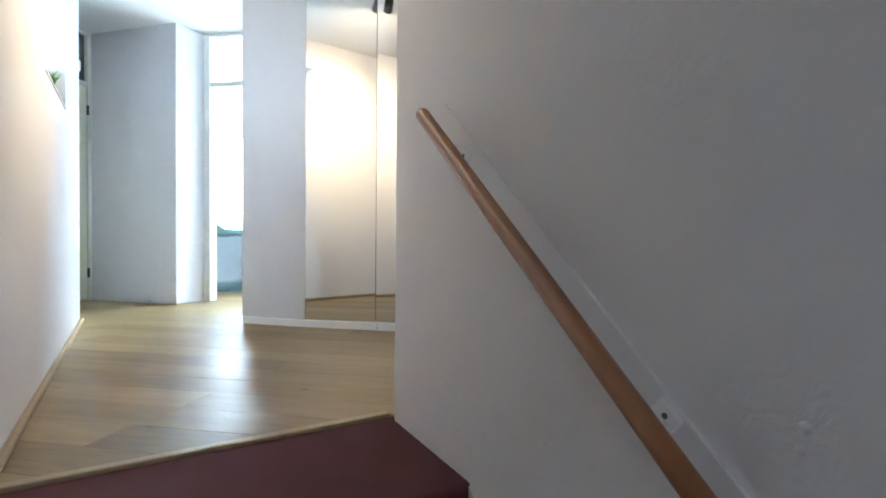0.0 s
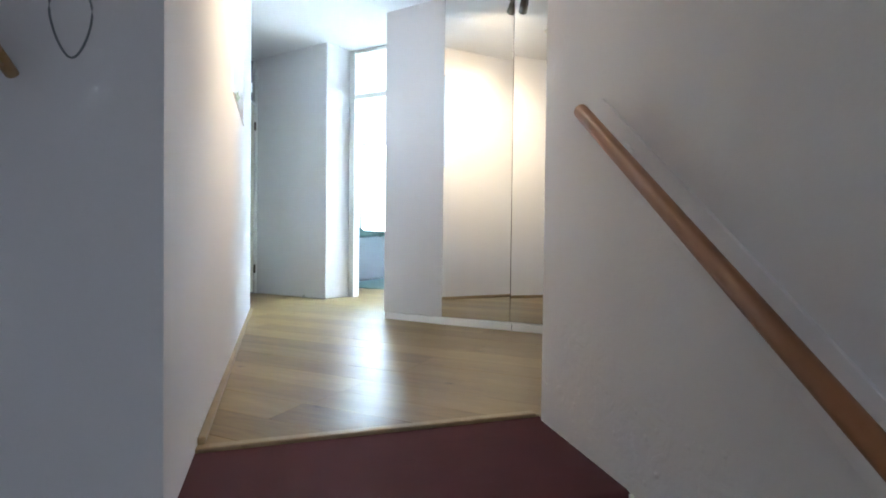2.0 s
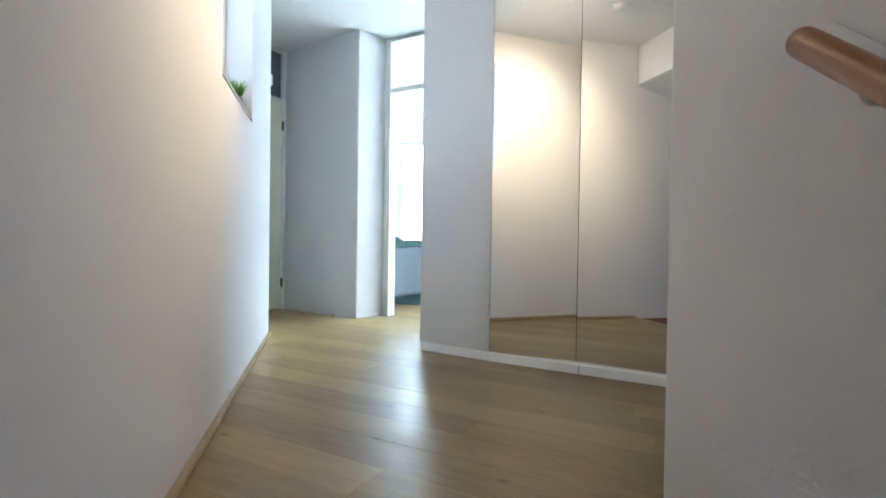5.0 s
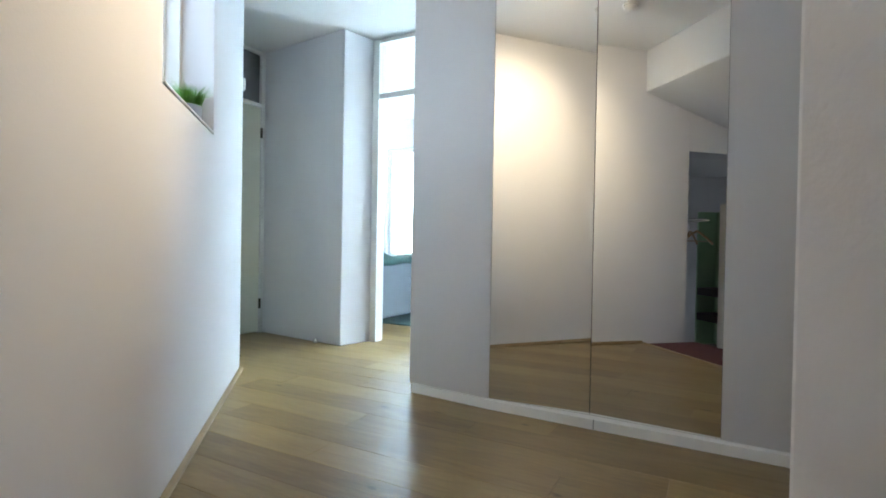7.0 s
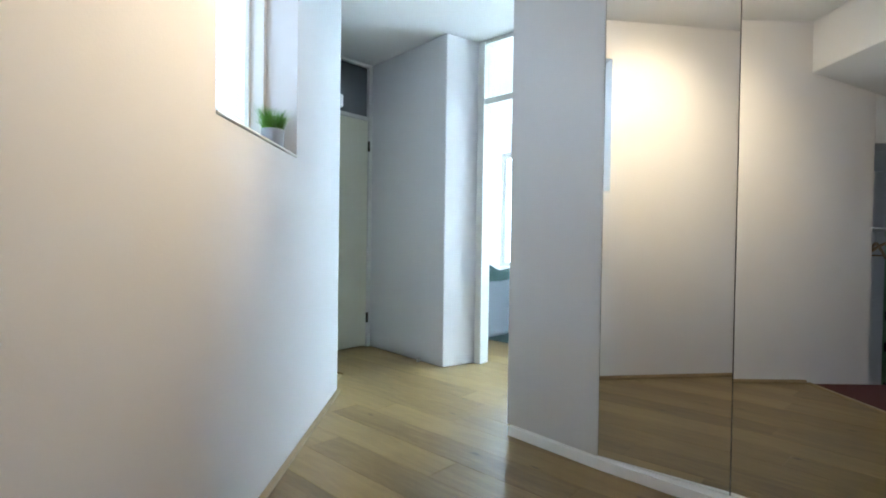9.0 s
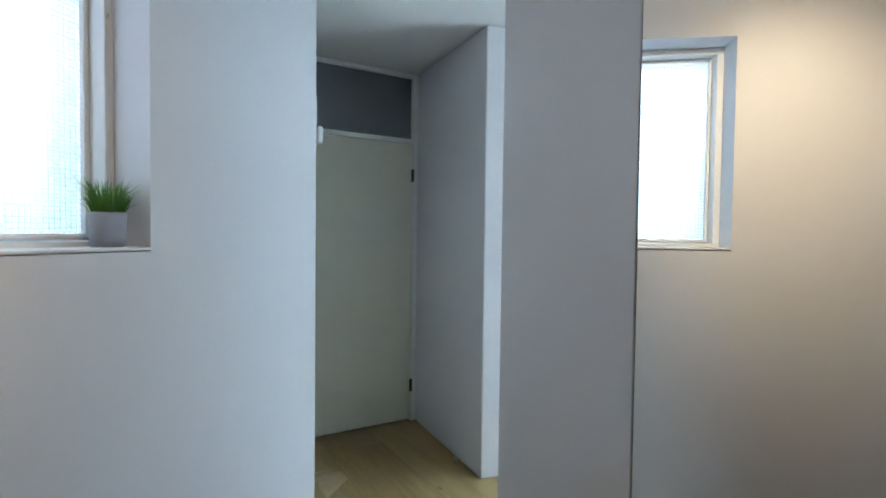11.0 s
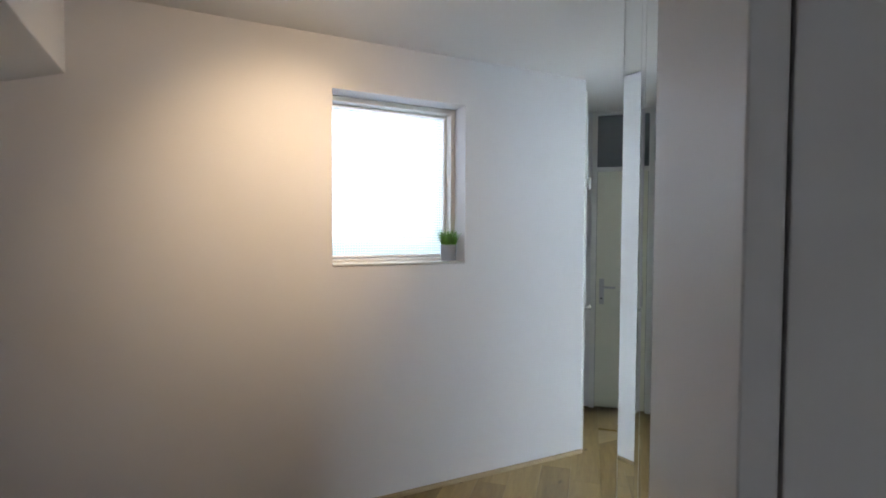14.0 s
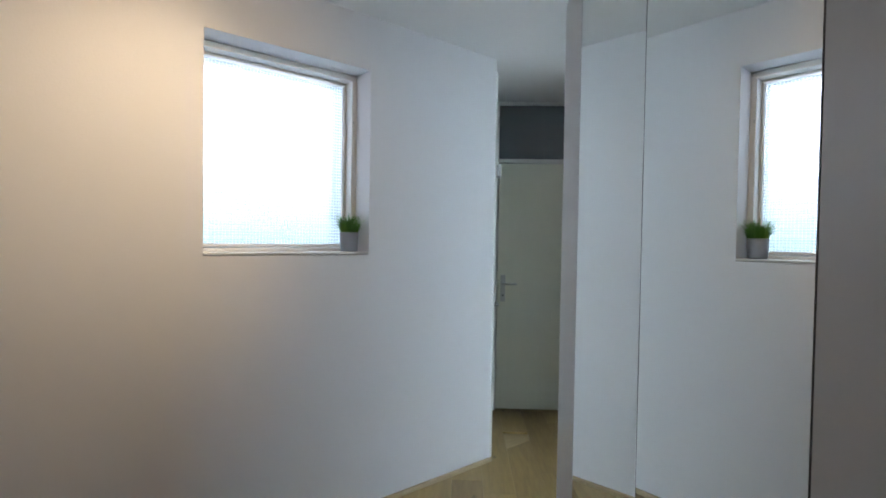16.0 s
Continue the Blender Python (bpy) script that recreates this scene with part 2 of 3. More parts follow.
RUG = material("teal_rug", (0.2, 0.34, 0.35), 0.95, var=0.35, scale=14, bump=0.004, bump_scale=350)
POT = material("grey_pot", (0.27, 0.28, 0.31), 0.55, var=0.04, scale=20)
GRASS = material("grass_blades", (0.11, 0.27, 0.035), 0.5, var=0.35, scale=25)
SOIL = material("potting_soil", (0.04, 0.028, 0.018), 0.95, var=0.4, scale=60)
HANGER_WOOD = wood("hanger_wood", (0.25, 0.15, 0.06), (0.5, 0.34, 0.17), 0.4, turn=0, spread=0.2, knots=False)
WIRE = material("grey_wire", (0.18, 0.2, 0.22), 0.5, var=0.1)
GREEN = material("green_cabinet_paint", (0.34, 0.52, 0.33), 0.5, var=0.06)
BLACKISH = material("dark_shelf_board", (0.035, 0.03, 0.03), 0.6, var=0.1)
BAG = material("garment_bag_film", (0.42, 0.45, 0.5), 0.35, var=0.05)

# ---- builders ----
ORIGIN = Vector((1.31, 1.783))
U = Vector((math.cos(radians(ANGLE)), math.sin(radians(ANGLE))))
V = Vector((-U.y, U.x))


def uv(u, v):
    """Plan point in the grid of the wardrobe and the rooms beyond."""
    p = ORIGIN + u * U + v * V
    return (p.x, p.y)


def finish(name, bm, mat, smooth=False, bevel=0.0, segments=2):
    me = bpy.data.meshes.new(name)
    bmesh.ops.recalc_face_normals(bm, faces=bm.faces)
    bm.to_mesh(me)
    bm.free()
    me.materials.append(mat)
    if smooth:
        for p in me.polygons:
            p.use_smooth = True
    ob = new(name, me)
    if bevel:
        md = ob.modifiers.new("bevel", "BEVEL")
        md.width, md.segments, md.limit_method, md.angle_limit = bevel, segments, "ANGLE", radians(35)
    return ob


def thing(name, place, label, category, group=""):
    e = new(name)
    e.empty_display_size = 0.1
    e.location = place
    return tagged(e, label, category, group)


def part(name, bm, mat, parent, label="", smooth=False, bevel=0.0):
    ob = finish(name, bm, mat, smooth, bevel)
    ob.parent = parent
    if parent.data is None:
        ob.matrix_parent_inverse = Matrix.Translation(parent.location).inverted()
    return tagged(ob, label)


def structure(ob, label, category):
    return tagged(ob, label, category, kind="structure")


def add_prism(bm, poly, z0, z1):
    """Solid over a plan polygon; z0 and z1 are numbers or one height for each corner."""
    k = len(poly)
    lo = z0 if isinstance(z0, (list, tuple)) else [z0] * k
    hi = z1 if isinstance(z1, (list, tuple)) else [z1] * k
    a = [bm.verts.new((p[0], p[1], z)) for p, z in zip(poly, lo)]
    b = [bm.verts.new((p[0], p[1], z)) for p, z in zip(poly, hi)]
    bm.faces.new(a[::-1])
    bm.faces.new(b)
    for i in range(k):
        bm.faces.new((a[i], a[(i + 1) % k], b[(i + 1) % k], b[i]))
    return bm


def prism(poly, z0, z1):
    return add_prism(bmesh.new(), poly, z0, z1)


def block(x0, x1, y0, y1, z0, z1):
    return prism([(x0, y0), (x1, y0), (x1, y1), (x0, y1)], z0, z1)


def uvblock(u0, u1, v0, v1, z0, z1):
    return prism([uv(u0, v0), uv(u1, v0), uv(u1, v1), uv(u0, v1)], z0, z1)


def add_rod(bm, p, q, r, n=12, r2=None):
    p, q = Vector(p), Vector(q)
    d = q - p
    m = Matrix.Translation((p + q) / 2) @ d.to_track_quat("Z", "Y").to_matrix().to_4x4()
    bmesh.ops.create_cone(bm, cap_ends=True, segments=n, radius1=r, radius2=r if r2 is None else r2, depth=d.length, matrix=m)
    return bm


def rod(p, q, r, n=12, r2=None):
    return add_rod(bmesh.new(), p, q, r, n, r2)


def tube(points, r, n=8):
    """A round wire along a list of points."""
    bm = bmesh.new()
    rings = []
    pts = [Vector(p) for p in points]
    for i, p in enumerate(pts):
        d = (pts[min(i + 1, len(pts) - 1)] - pts[max(i - 1, 0)]).normalized()
        q = d.to_track_quat("Z", "Y")
        rings.append([bm.verts.new(p + q @ Vector((r * math.cos(a), r * math.sin(a), 0))) for a in (2 * math.pi * k / n for k in range(n))])
    for a, b in zip(rings, rings[1:]):
        for k in range(n):
            bm.faces.new((a[k], a[(k + 1) % n], b[(k + 1) % n], b[k]))
    bm.faces.new(rings[0][::-1])
    bm.faces.new(rings[-1])
    return bm


def lathe(centre, profile, n=40):
    """A turned solid: profile rows of (radius, height)."""
    bm = bmesh.new()
    c = Vector(centre)
    rings = []
    for r, z in profile:
        rings.append([bm.verts.new(c + Vector((r * math.cos(2 * math.pi * k / n), r * math.sin(2 * math.pi * k / n), z))) for k in range(n)])
    for a, b in zip(rings, rings[1:]):
        for k in range(n):
            bm.faces.new((a[k], a[(k + 1) % n], b[(k + 1) % n], b[k]))
    bm.faces.new(rings[0][::-1])
    bm.faces.new(rings[-1])
    return bm


def wall(name, p, q, thick, z0, z1, openings, mat, label, bevel=0.006):
    """A wall from p to q in plan, thickened to the left of the way; openings are (s0, s1, z0, z1) along it."""
    p, q = Vector(p), Vector(q)
    d = (q - p).normalized()
    nrm = Vector((-d.y, d.x)) * thick
    length = (q - p).length
    ss = sorted({0.0, length, *[min(max(o[k], 0), length) for o in openings for k in (0, 1)]})
    zs = sorted({z0, z1, *[min(max(o[k], z0), z1) for o in openings for k in (2, 3)]})
    bm = bmesh.new()
    made = {}

    def vert(i, j, k):
        if (i, j, k) not in made:
            a = p + d * ss[i] + nrm * k
            made[i, j, k] = bm.verts.new((a.x, a.y, zs[j]))
        return made[i, j, k]

    def solid(i, j):
        if not (0 <= i < len(ss) - 1 and 0 <= j < len(zs) - 1):
            return False
        s, z = (ss[i] + ss[i + 1]) / 2, (zs[j] + zs[j + 1]) / 2
        return not any(o[0] < s < o[1] and o[2] < z < o[3] for o in openings)

    for i in range(len(ss) - 1):
        for j in range(len(zs) - 1):
            if not solid(i, j):
                continue
            for k in (0, 1):
                bm.faces.new([vert(i, j, k), vert(i + 1, j, k), vert(i + 1, j + 1, k), vert(i, j + 1, k)])
            for di, dj, a, b in ((-1, 0, (0, 0), (0, 1)), (1, 0, (1, 0), (1, 1)), (0, -1, (0, 0), (1, 0)), (0, 1, (0, 1), (1, 1))):
                if not solid(i + di, j + dj):
                    bm.faces.new([vert(i + a[0], j + a[1], 0), vert(i + b[0], j + b[1], 0), vert(i + b[0], j + b[1], 1), vert(i + a[0], j + a[1], 1)])
    return structure(finish(name, bm, mat, bevel=bevel), label, "wall")


TOP = 2.56
# ---- structure: hall ----
wall("wall_west", (0, -0.43), (0, 2.918), 0.44, -1.0, TOP, [(1.614, 2.421, 1.337, 2.287)], WHITE, "white plastered hall wall with a deep window recess", 0)
wall("wall_west_stair", (0, -2.9), (0, -0.43), 0.28, -1.0, TOP, [(0.15, 2.6, -1.1, 1.71)], WHITE, "white stair wall with a low opening to the coat niche")
wall("wall_niche_north", (-0.44, -0.43), (-1.3, -0.43), -0.15, -1.0, TOP, [], WHITE, "white side wall of the coat niche in shade", 0)
wall("wall_niche_west", (-1.3, -0.43), (-1.3, -2.9), -0.12, -1.0, TOP, [], WHITE, "white back wall of the coat niche")
structure(finish("ceiling_niche", block(-1.3, -0.28, -2.9, -0.43, 1.71, 1.85), CEILING), "low white ceiling of the coat niche", "ceiling")
wall("wall_stair", (1.088, -0.04), (0.9, -2.9), 0.15, -1.0, TOP, [], PLASTER, "rough white plastered wall along the stairs", 0.012)
# the opening is added, out of view, for the stair fill light
wall("wall_stair_south", (1.1, -2.9), (-1.3, -2.9), 0.12, -1.0, TOP, [(0.4, 1.75, -0.9, 1.2)], WHITE, "white wall at the foot of the stairs")
wall("wall_south", (4.2, -0.15), (1.12, -0.15), 0.12, 0, TOP, [], WHITE, "plain white hall wall")
wall("wall_passage_north", uv(2.0, 0.8), (4.2, 1.03), 0.12, 0, TOP, [], WHITE, "plain white passage wall")
# opening added to this unseen wall to pass the east fill light
wall("wall_east", (4.2, 1.2), (4.2, -0.3), -0.12, 0, TOP, [(0.3, 1.15, 0, 2.1)], WHITE, "plain white end wall of the passage")
corner = Vector((0, 2.918))
far_left = Vector(uv(-2.71, -0.05))
wall("wall_corridor", corner, far_left, 0.12, 0, TOP, [(0.09, 0.97, 0, 2.5)], WHITE, "white corridor wall holding a narrow door")
wall("wall_far", uv(-2.71, -0.3), uv(-2.71, 1.4), 0.12, 0, TOP, [(0.308, 1.306, 0, 2.555)], WHITE, "white end wall of the corridor around a door")
pier = prism([uv(-1.687, 0.905), uv(-1.614, 1.215), uv(-1.614, 1.32), uv(-2.71, 1.32), uv(-2.71, 1.008)], 0, TOP)
structure(finish("wall_pier", pier, WHITE, bevel=0.008), "white pier between the corridor and the living room", "wall")
wall("wall_behind_wardrobe", uv(-0.44, 0.68), uv(-0.44, 1.32), -0.12, 0, TOP, [], WHITE, "white wall beside the living room doorway")
wall("wall_wardrobe_back", uv(-0.44, 0.7), uv(2.0, 0.7), 0.1, 0, TOP, [], WHITE, "white wall behind the wardrobe")
big = block(-7, 6, -3.3, 9, TOP, TOP + 0.2)
structure(finish("ceiling", big, CEILING), "matt white ceiling", "ceiling")
slope = prism([(0, 0.03), (1.09, 0.03), (1.09, -2.9), (0, -2.9)], [2.2, 2.2, 1.32, 1.32], TOP)
structure(finish("ceiling_stair", slope, CEILING, bevel=0.006), "sloping white soffit over the stairs", "ceiling")
sub = prism([(-0.25, 0), (4.3, 0), (4.3, 1.3), uv(2.0, 2.0), uv(2.2, 4.4), uv(-6.4, 4.4), uv(-6.4, -0.4), (-0.25, 2.8)], -0.2, -0.014)
structure(finish("floor_base", sub, OAK_TRIM), "bare floor base under the oak boards", "floor")
structure(finish("floor_south", block(1.1, 4.3, -0.15, 0.0, -0.2, -0.002), OAK_TRIM), "oak floor strip along the plain wall", "floor")

# ---- structure: stairs ----
def stair_step(y0, y1, z):
    bm = bmesh.new()
    rows = []
    r = 0.022
    prof = [(y1, z), (y0 + r, z)] + [(y0 + r - r * math.sin(a), z - r + r * math.cos(a)) for a in (0.4, 0.8, 1.2, 1.57, 2.2, 2.8)] + [(y0 + 0.02, z - 0.045), (y0 + 0.02, z - 0.185), (y1, z - 0.185)]
    for x in (0.0, 1.1):
        rows.append([bm.verts.new((x, y, zz)) for y, zz in prof])
    a, b = rows
    for i in range(len(prof)):
        j = (i + 1) % len(prof)
        bm.faces.new((a[i], a[j], b[j], b[i]))
    bm.faces.new(a[::-1])
    bm.faces.new(b)
    return finish("stair_step", bm, CARPET)


y = 0.0
for i in range(5):
    depth = 0.545 if i == 0 else 0.225
    s = stair_step(y - depth - 0.02, y - 0.012 if i == 0 else y, -0.006 - 0.18 * i)
    structure(s, "stair tread covered in burgundy carpet with a rounded nosing", "stair")
    y -= depth
structure(finish("stair_landing", block(-1.3, 1.1, -2.9, y + 0.02, -1.1, -0.906), CARPET), "lower stair landing in burgundy carpet", "stair")
nose = prism([(0.0, -0.016), (1.09, -0.016), (1.09, 0.022), (0.0, 0.022)], -0.028, 0.007)
structure(finish("threshold_strip", nose, OAK_TRIM, bevel=0.006), "oak edging strip between carpet and boards", "trim")
skirt = prism([(1.04, -0.57), (1.052, -0.57), (1.0, -1.45), (0.985, -1.45)], [-0.2, -0.2, -0.9, -0.9], [-0.004, -0.004, -0.7, -0.7])
structure(finish("stair_skirting", skirt, FRAME), "white painted stair skirting board", "trim")
structure(finish("baseboard", prism([(0.0, 0.022), (0.024, 0.022), (0.024, 2.918), (0.0, 2.918)], 0.0, 0.026), OAK_TRIM, bevel=0.008), "slim oak beading along the wall foot", "trim")

# ---- structure: window of the hall ----
def ring(x0, x1, y0, y1, z0, z1, w):
    """A rectangular frame in a plane of constant x, w wide."""
    bm = bmesh.new()
    add_prism(bm, [(x0, y0), (x1, y0), (x1, y1), (x0, y1)], z0, z0 + w)
    add_prism(bm, [(x0, y0), (x1, y0), (x1, y1), (x0, y1)], z1 - w, z1)
    add_prism(bm, [(x0, y0), (x1, y0), (x1, y0 + w), (x0, y0 + w)], z0 + w, z1 - w)
    add_prism(bm, [(x0, y1 - w), (x1, y1 - w), (x1, y1), (x0, y1)], z0 + w, z1 - w)
    return bm


window = structure(thing("window_1", (-0.15, 1.55, 1.34), "", ""), "square hall window with ribbed frosted glass and cream frame", "window")
part("window_frame", ring(-0.235, -0.14, 1.183, 1.993, 1.337, 2.287, 0.03), CREAM, window, "cream painted outer frame", bevel=0.004)
part("sash", ring(-0.245, -0.2, 1.214, 1.962, 1.371, 2.256, 0.015), CREAM, window, "cream painted sash", bevel=0.005)
pane = part("pane", block(-0.225, -0.22, 1.228, 1.948, 1.385, 2.232), RIBBED, window, "ribbed frosted glass pane")
pane.visible_shadow = False
bm = bmesh.new()
for k in range(1, 53):
    z = 1.385 + k * 0.016
    add_prism(bm, [(-0.2199, 1.228), (-0.2185, 1.228), (-0.2185, 1.948), (-0.2199, 1.948)], z - 0.0016, z + 0.0016)
for k in range(1, 45):
    y = 1.228 + k * 0.016
    add_prism(bm, [(-0.2183, y - 0.0012), (-0.2172, y - 0.0012), (-0.2172, y + 0.0012), (-0.2183, y + 0.0012)], 1.385, 2.232)
ribs = part("pressed_ribs", bm, RIB, pane, "fine square pressed glass ribs")
ribs.visible_shadow = False
part("outer_reveal", ring(-0.34, -0.252, 1.198, 1.978, 1.355, 2.262, 0.016), OUTER, window, "grey rendered outer reveal")
part("window_sill", block(-0.14, 0.006, 1.186, 1.990, 1.3405, 1.35), FRAME, window, "thin white sill board", bevel=0.003)
part("window_latch", block(-0.14, -0.135, 1.968, 1.974, 2.03, 2.045), STEEL, window, bevel=0.003)
glow = finish("backdrop", block(-1.0, -0.99, -0.2, 3.2, 0.2, 2.55), SKY_GLOW)
structure(glow, "bright overcast daylight outside the hall window", "backdrop")

# ---- doors ----
def lever(parent, at, out, along):
    """Lever handle on a long plate; out points from the leaf, along is the lever's way."""
    at, out, along = Vector(at), Vector(out), Vector(along)
    bm = bmesh.new()
    side = along * 0.02
    c = [at - side, at + side, at + side + out * 0.008, at - side + out * 0.008]
    add_prism(bm, [(p.x, p.y) for p in c], at.z - 0.15, at.z + 0.07)
    part("handle_plate", bm, STEEL, parent, "brushed steel plate", bevel=0.002)
    h = rod(at + out * 0.008, at + out * 0.05, 0.009)
    add_rod(h, at + out * 0.05 - along * 0.009, at + out * 0.05 + along * 0.11, 0.009)
    part("handle", h, STEEL, parent, "brushed steel lever", smooth=True)
    part("keyhole", rod(at + out * 0.008 - Vector((0, 0, 0.1)), at + out * 0.011 - Vector((0, 0, 0.1)), 0.008), EDGE, parent)


V3, U3 = Vector((V.x, V.y, 0)), Vector((U.x, U.y, 0))
far = structure(thing("door_1", (*uv(-2.71, 0.53), 0), "", ""), "pale grey-green flush corridor door below a dim transom pane", "door")
for name, v0, v1 in (("jamb", 0.008, 0.05), ("jamb", 0.966, 1.006)):
    part(name, uvblock(-2.75, -2.685, v0, v1, 0, 2.555), FRAME, far, bevel=0.003)
part("head", uvblock(-2.75, -2.685, 0.05, 0.966, 2.529, 2.555), FRAME, far, bevel=0.003)
part("transom_bar", uvblock(-2.75, -2.685, 0.05, 0.966, 2.052, 2.086), FRAME, far, bevel=0.003)
part("transom_pane", uvblock(-2.725, -2.72, 0.05, 0.966, 2.086, 2.529), DIMMED_PANE, far, "transom glass greyed to show the dimness behind it")
part("leaf", uvblock(-2.735, -2.695, 0.054, 0.962, 0.014, 2.049), DOOR, far, "flush pale grey-green leaf", bevel=0.002)
lever(far, (*uv(-2.695, 0.1), 1.06), U3, V3)
for z in (0.27, 1.82):
    part("hinge", rod((*uv(-2.682, 0.964), z - 0.045), (*uv(-2.682, 0.964), z + 0.045), 0.011), DARK_METAL, far, smooth=True)
# solid block behind the transom pane; its grey holds the room's dimness
structure(finish("dim_room_stand_in", uvblock(-4.6, -2.9, -0.2, 1.3, 0, TOP), material("room_dimness_grey", (0.3, 0.3, 0.31), 0.9)), "solid block whose grey colour stands in for the dim room behind the door", "wall")

dc = (far_left - corner).normalized()
side = structure(thing("door_2", (*(corner + dc * 0.53), 0), "", ""), "white painted side door in a plain frame", "door")
nc = Vector((-dc.y, dc.x)) * -1


def along_corridor(s0, s1, o0, o1, z0, z1):
    a, b = corner + dc * s0, corner + dc * s1
    return prism([tuple(a + nc * o0), tuple(b + nc * o0), tuple(b + nc * o1), tuple(a + nc * o1)], z0, z1)


part("jamb", along_corridor(0.045, 0.125, -0.1, 0.014, 0, 2.5), FRAME, side, bevel=0.003)
part("jamb", along_corridor(0.935, 1.005, -0.1, 0.014, 0, 2.5), FRAME, side, bevel=0.003)
part("head", along_corridor(0.125, 0.935, -0.1, 0.014, 2.46, 2.5), FRAME, side, bevel=0.003)
part("transom_bar", along_corridor(0.125, 0.935, -0.09, 0.008, 2.1, 2.14), FRAME, side, bevel=0.003)
part("transom_pane", along_corridor(0.125, 0.935, -0.05, -0.045, 2.14, 2.46), DIMMED_PANE, side, "transom glass greyed to show the dimness behind it")
part("leaf", along_corridor(0.128, 0.932, -0.04, 0.0, 0.008, 2.1), FRAME, side, "white flush leaf", bevel=0.002)
q = corner + dc * 0.2
lever(side, (q.x, q.y, 0.98), Vector((nc.x, nc.y, 0)), Vector((dc.x, dc.y, 0)))
chime = thing("door_sensor", (*(corner + dc * 0.05 + nc * 0.014), 1.86), "small white plastic sensor fixed to the door frame", "sensor")
part("body", along_corridor(0.02, 0.075, 0.0141, 0.042, 1.825, 1.905), PLASTIC, chime, bevel=0.008)
part("contact", along_corridor(0.05, 0.065, 0.0141, 0.02, 1.91, 2.05), PLASTIC, chime, bevel=0.004)

living = structure(thing("door_3", (*uv(-1.0, 1.26), 0), "", ""), "open living room doorway with a white frame and glazed transom", "door")
part("jamb", uvblock(-1.614, -1.55, 1.195, 1.3, 0, 2.555), FRAME, living, bevel=0.004)
part("jamb", uvblock(-0.50, -0.44, 1.195, 1.3, 0, 2.555), FRAME, living, bevel=0.004)
part("head", uvblock(-1.55, -0.50, 1.2, 1.3, 2.525, 2.555), FRAME, living, bevel=0.004)
part("transom_bar", uvblock(-1.55, -0.50, 1.2, 1.3, 2.055, 2.1), FRAME, living, bevel=0.004)
lp = part("transom_pane", uvblock(-1.55, -0.50, 1.245, 1.25, 2.1, 2.525), GLASS, living)
lp.visible_shadow = False

# ---- structure: living room ----
# the west opening is added, never in view, to admit fill light
wall("wall_living_west", uv(-6.3, 1.32), uv(-6.3, 3.75), 0.12, 0, TOP, [(0.9, 2.0, 0.7, 2.1)], WHITE, "white living room wall")
wall("wall_living_south", uv(-2.7, 1.33), uv(-6.3, 1.33), 0.12, 0, TOP, [], WHITE, "white living room wall")
# second opening is added; the solid stretch between keeps light off the west wall
wall("wall_living_north", uv(-6.3, 3.7), uv(1.9, 3.7), 0.2, 0, TOP, [(3.11, 3.77, 0.64, 2.17), (5.5, 7.9, 0.64, 2.17)], WHITE, "white living room wall with a narrow window and an unseen added one")
wall("wall_living_east", uv(1.8, 3.75), uv(1.8, 0.7), 0.12, 0, TOP, [], WHITE, "white living room wall")


def living_window(name, u0, u1, label):
    """A casement in the wall of the living room, from u0 to u1."""
    w = structure(thing(name, (*uv((u0 + u1) / 2, 3.75), 0.64), "", ""), label, "window")
    for u in (u0, u1 - 0.06):
        part("mullion", uvblock(u, u + 0.06, 3.74, 3.8, 0.64, 2.17), FRAME, w, bevel=0.004)
    for z in (0.64, 2.11):
        part("rail", uvblock(u0 + 0.06, u1 - 0.06, 3.74, 3.8, z, z + 0.06), FRAME, w, bevel=0.004)
    p = part("pane", uvblock(u0 + 0.06, u1 - 0.06, 3.77, 3.775, 0.7, 2.11), GLASS, w)
    p.visible_shadow = False


living_window("window_2", -3.19, -2.53, "narrow living room window full of daylight")
# hidden behind the wardrobe, added so daylight reaches the pier's side
living_window("window_3", -0.8, 1.6, "unseen wide living room window added to light the pier and wall corner")
# added emitter outside the west opening, lifts the living room walls
structure(finish("living_fill_panel", uvblock(-7.3, -7.25, 0.9, 4.2, -0.2, 3.0), LIVING_SKY), "unseen glowing panel added to brighten the living room", "backdrop")
structure(finish("backdrop_garden", uvblock(-5.2, 3.0, 4.9, 4.95, -0.2, 3.4), LIVING_SKY), "bright hazy daylight beyond the living room window", "backdrop")

# ---- unseen fill panels added for the stairs and the passage ----
fill_door = structure(thing("stair_fill_door", (0.025, -2.96, -0.9), "", ""), "unseen glazed door added at the stair foot to admit the fill glow", "door")
for x0 in (-0.65, 0.65):
    part("frame", block(x0, x0 + 0.05, -3.01, -2.91, -0.9, 1.2), FRAME, fill_door)
part("frame", block(-0.6, 0.65, -3.01, -2.91, 1.15, 1.2), FRAME, fill_door)
part("kick_panel", block(-0.6, 0.65, -2.98, -2.94, -0.9, -0.6), FRAME, fill_door)
ep = part("pane", block(-0.6, 0.65, -2.965, -2.96, -0.6, 1.15), GLASS, fill_door)
ep.visible_shadow = False
# added emitter behind the east opening, not a known light source
structure(finish("east_fill_panel", block(4.9, 4.91, -0.8, 1.7, -0.1, 2.5), EAST_FILL), "unseen glowing panel added to light the passage side of the wardrobe", "backdrop")
# glowing panel added only to brighten the stair wall and niche
structure(finish("stair_fill_panel", block(-1.3, 1.4, -3.7, -3.69, -1.2, 1.8), STAIR_FILL), "unseen glowing panel added to light the stairs", "backdrop")

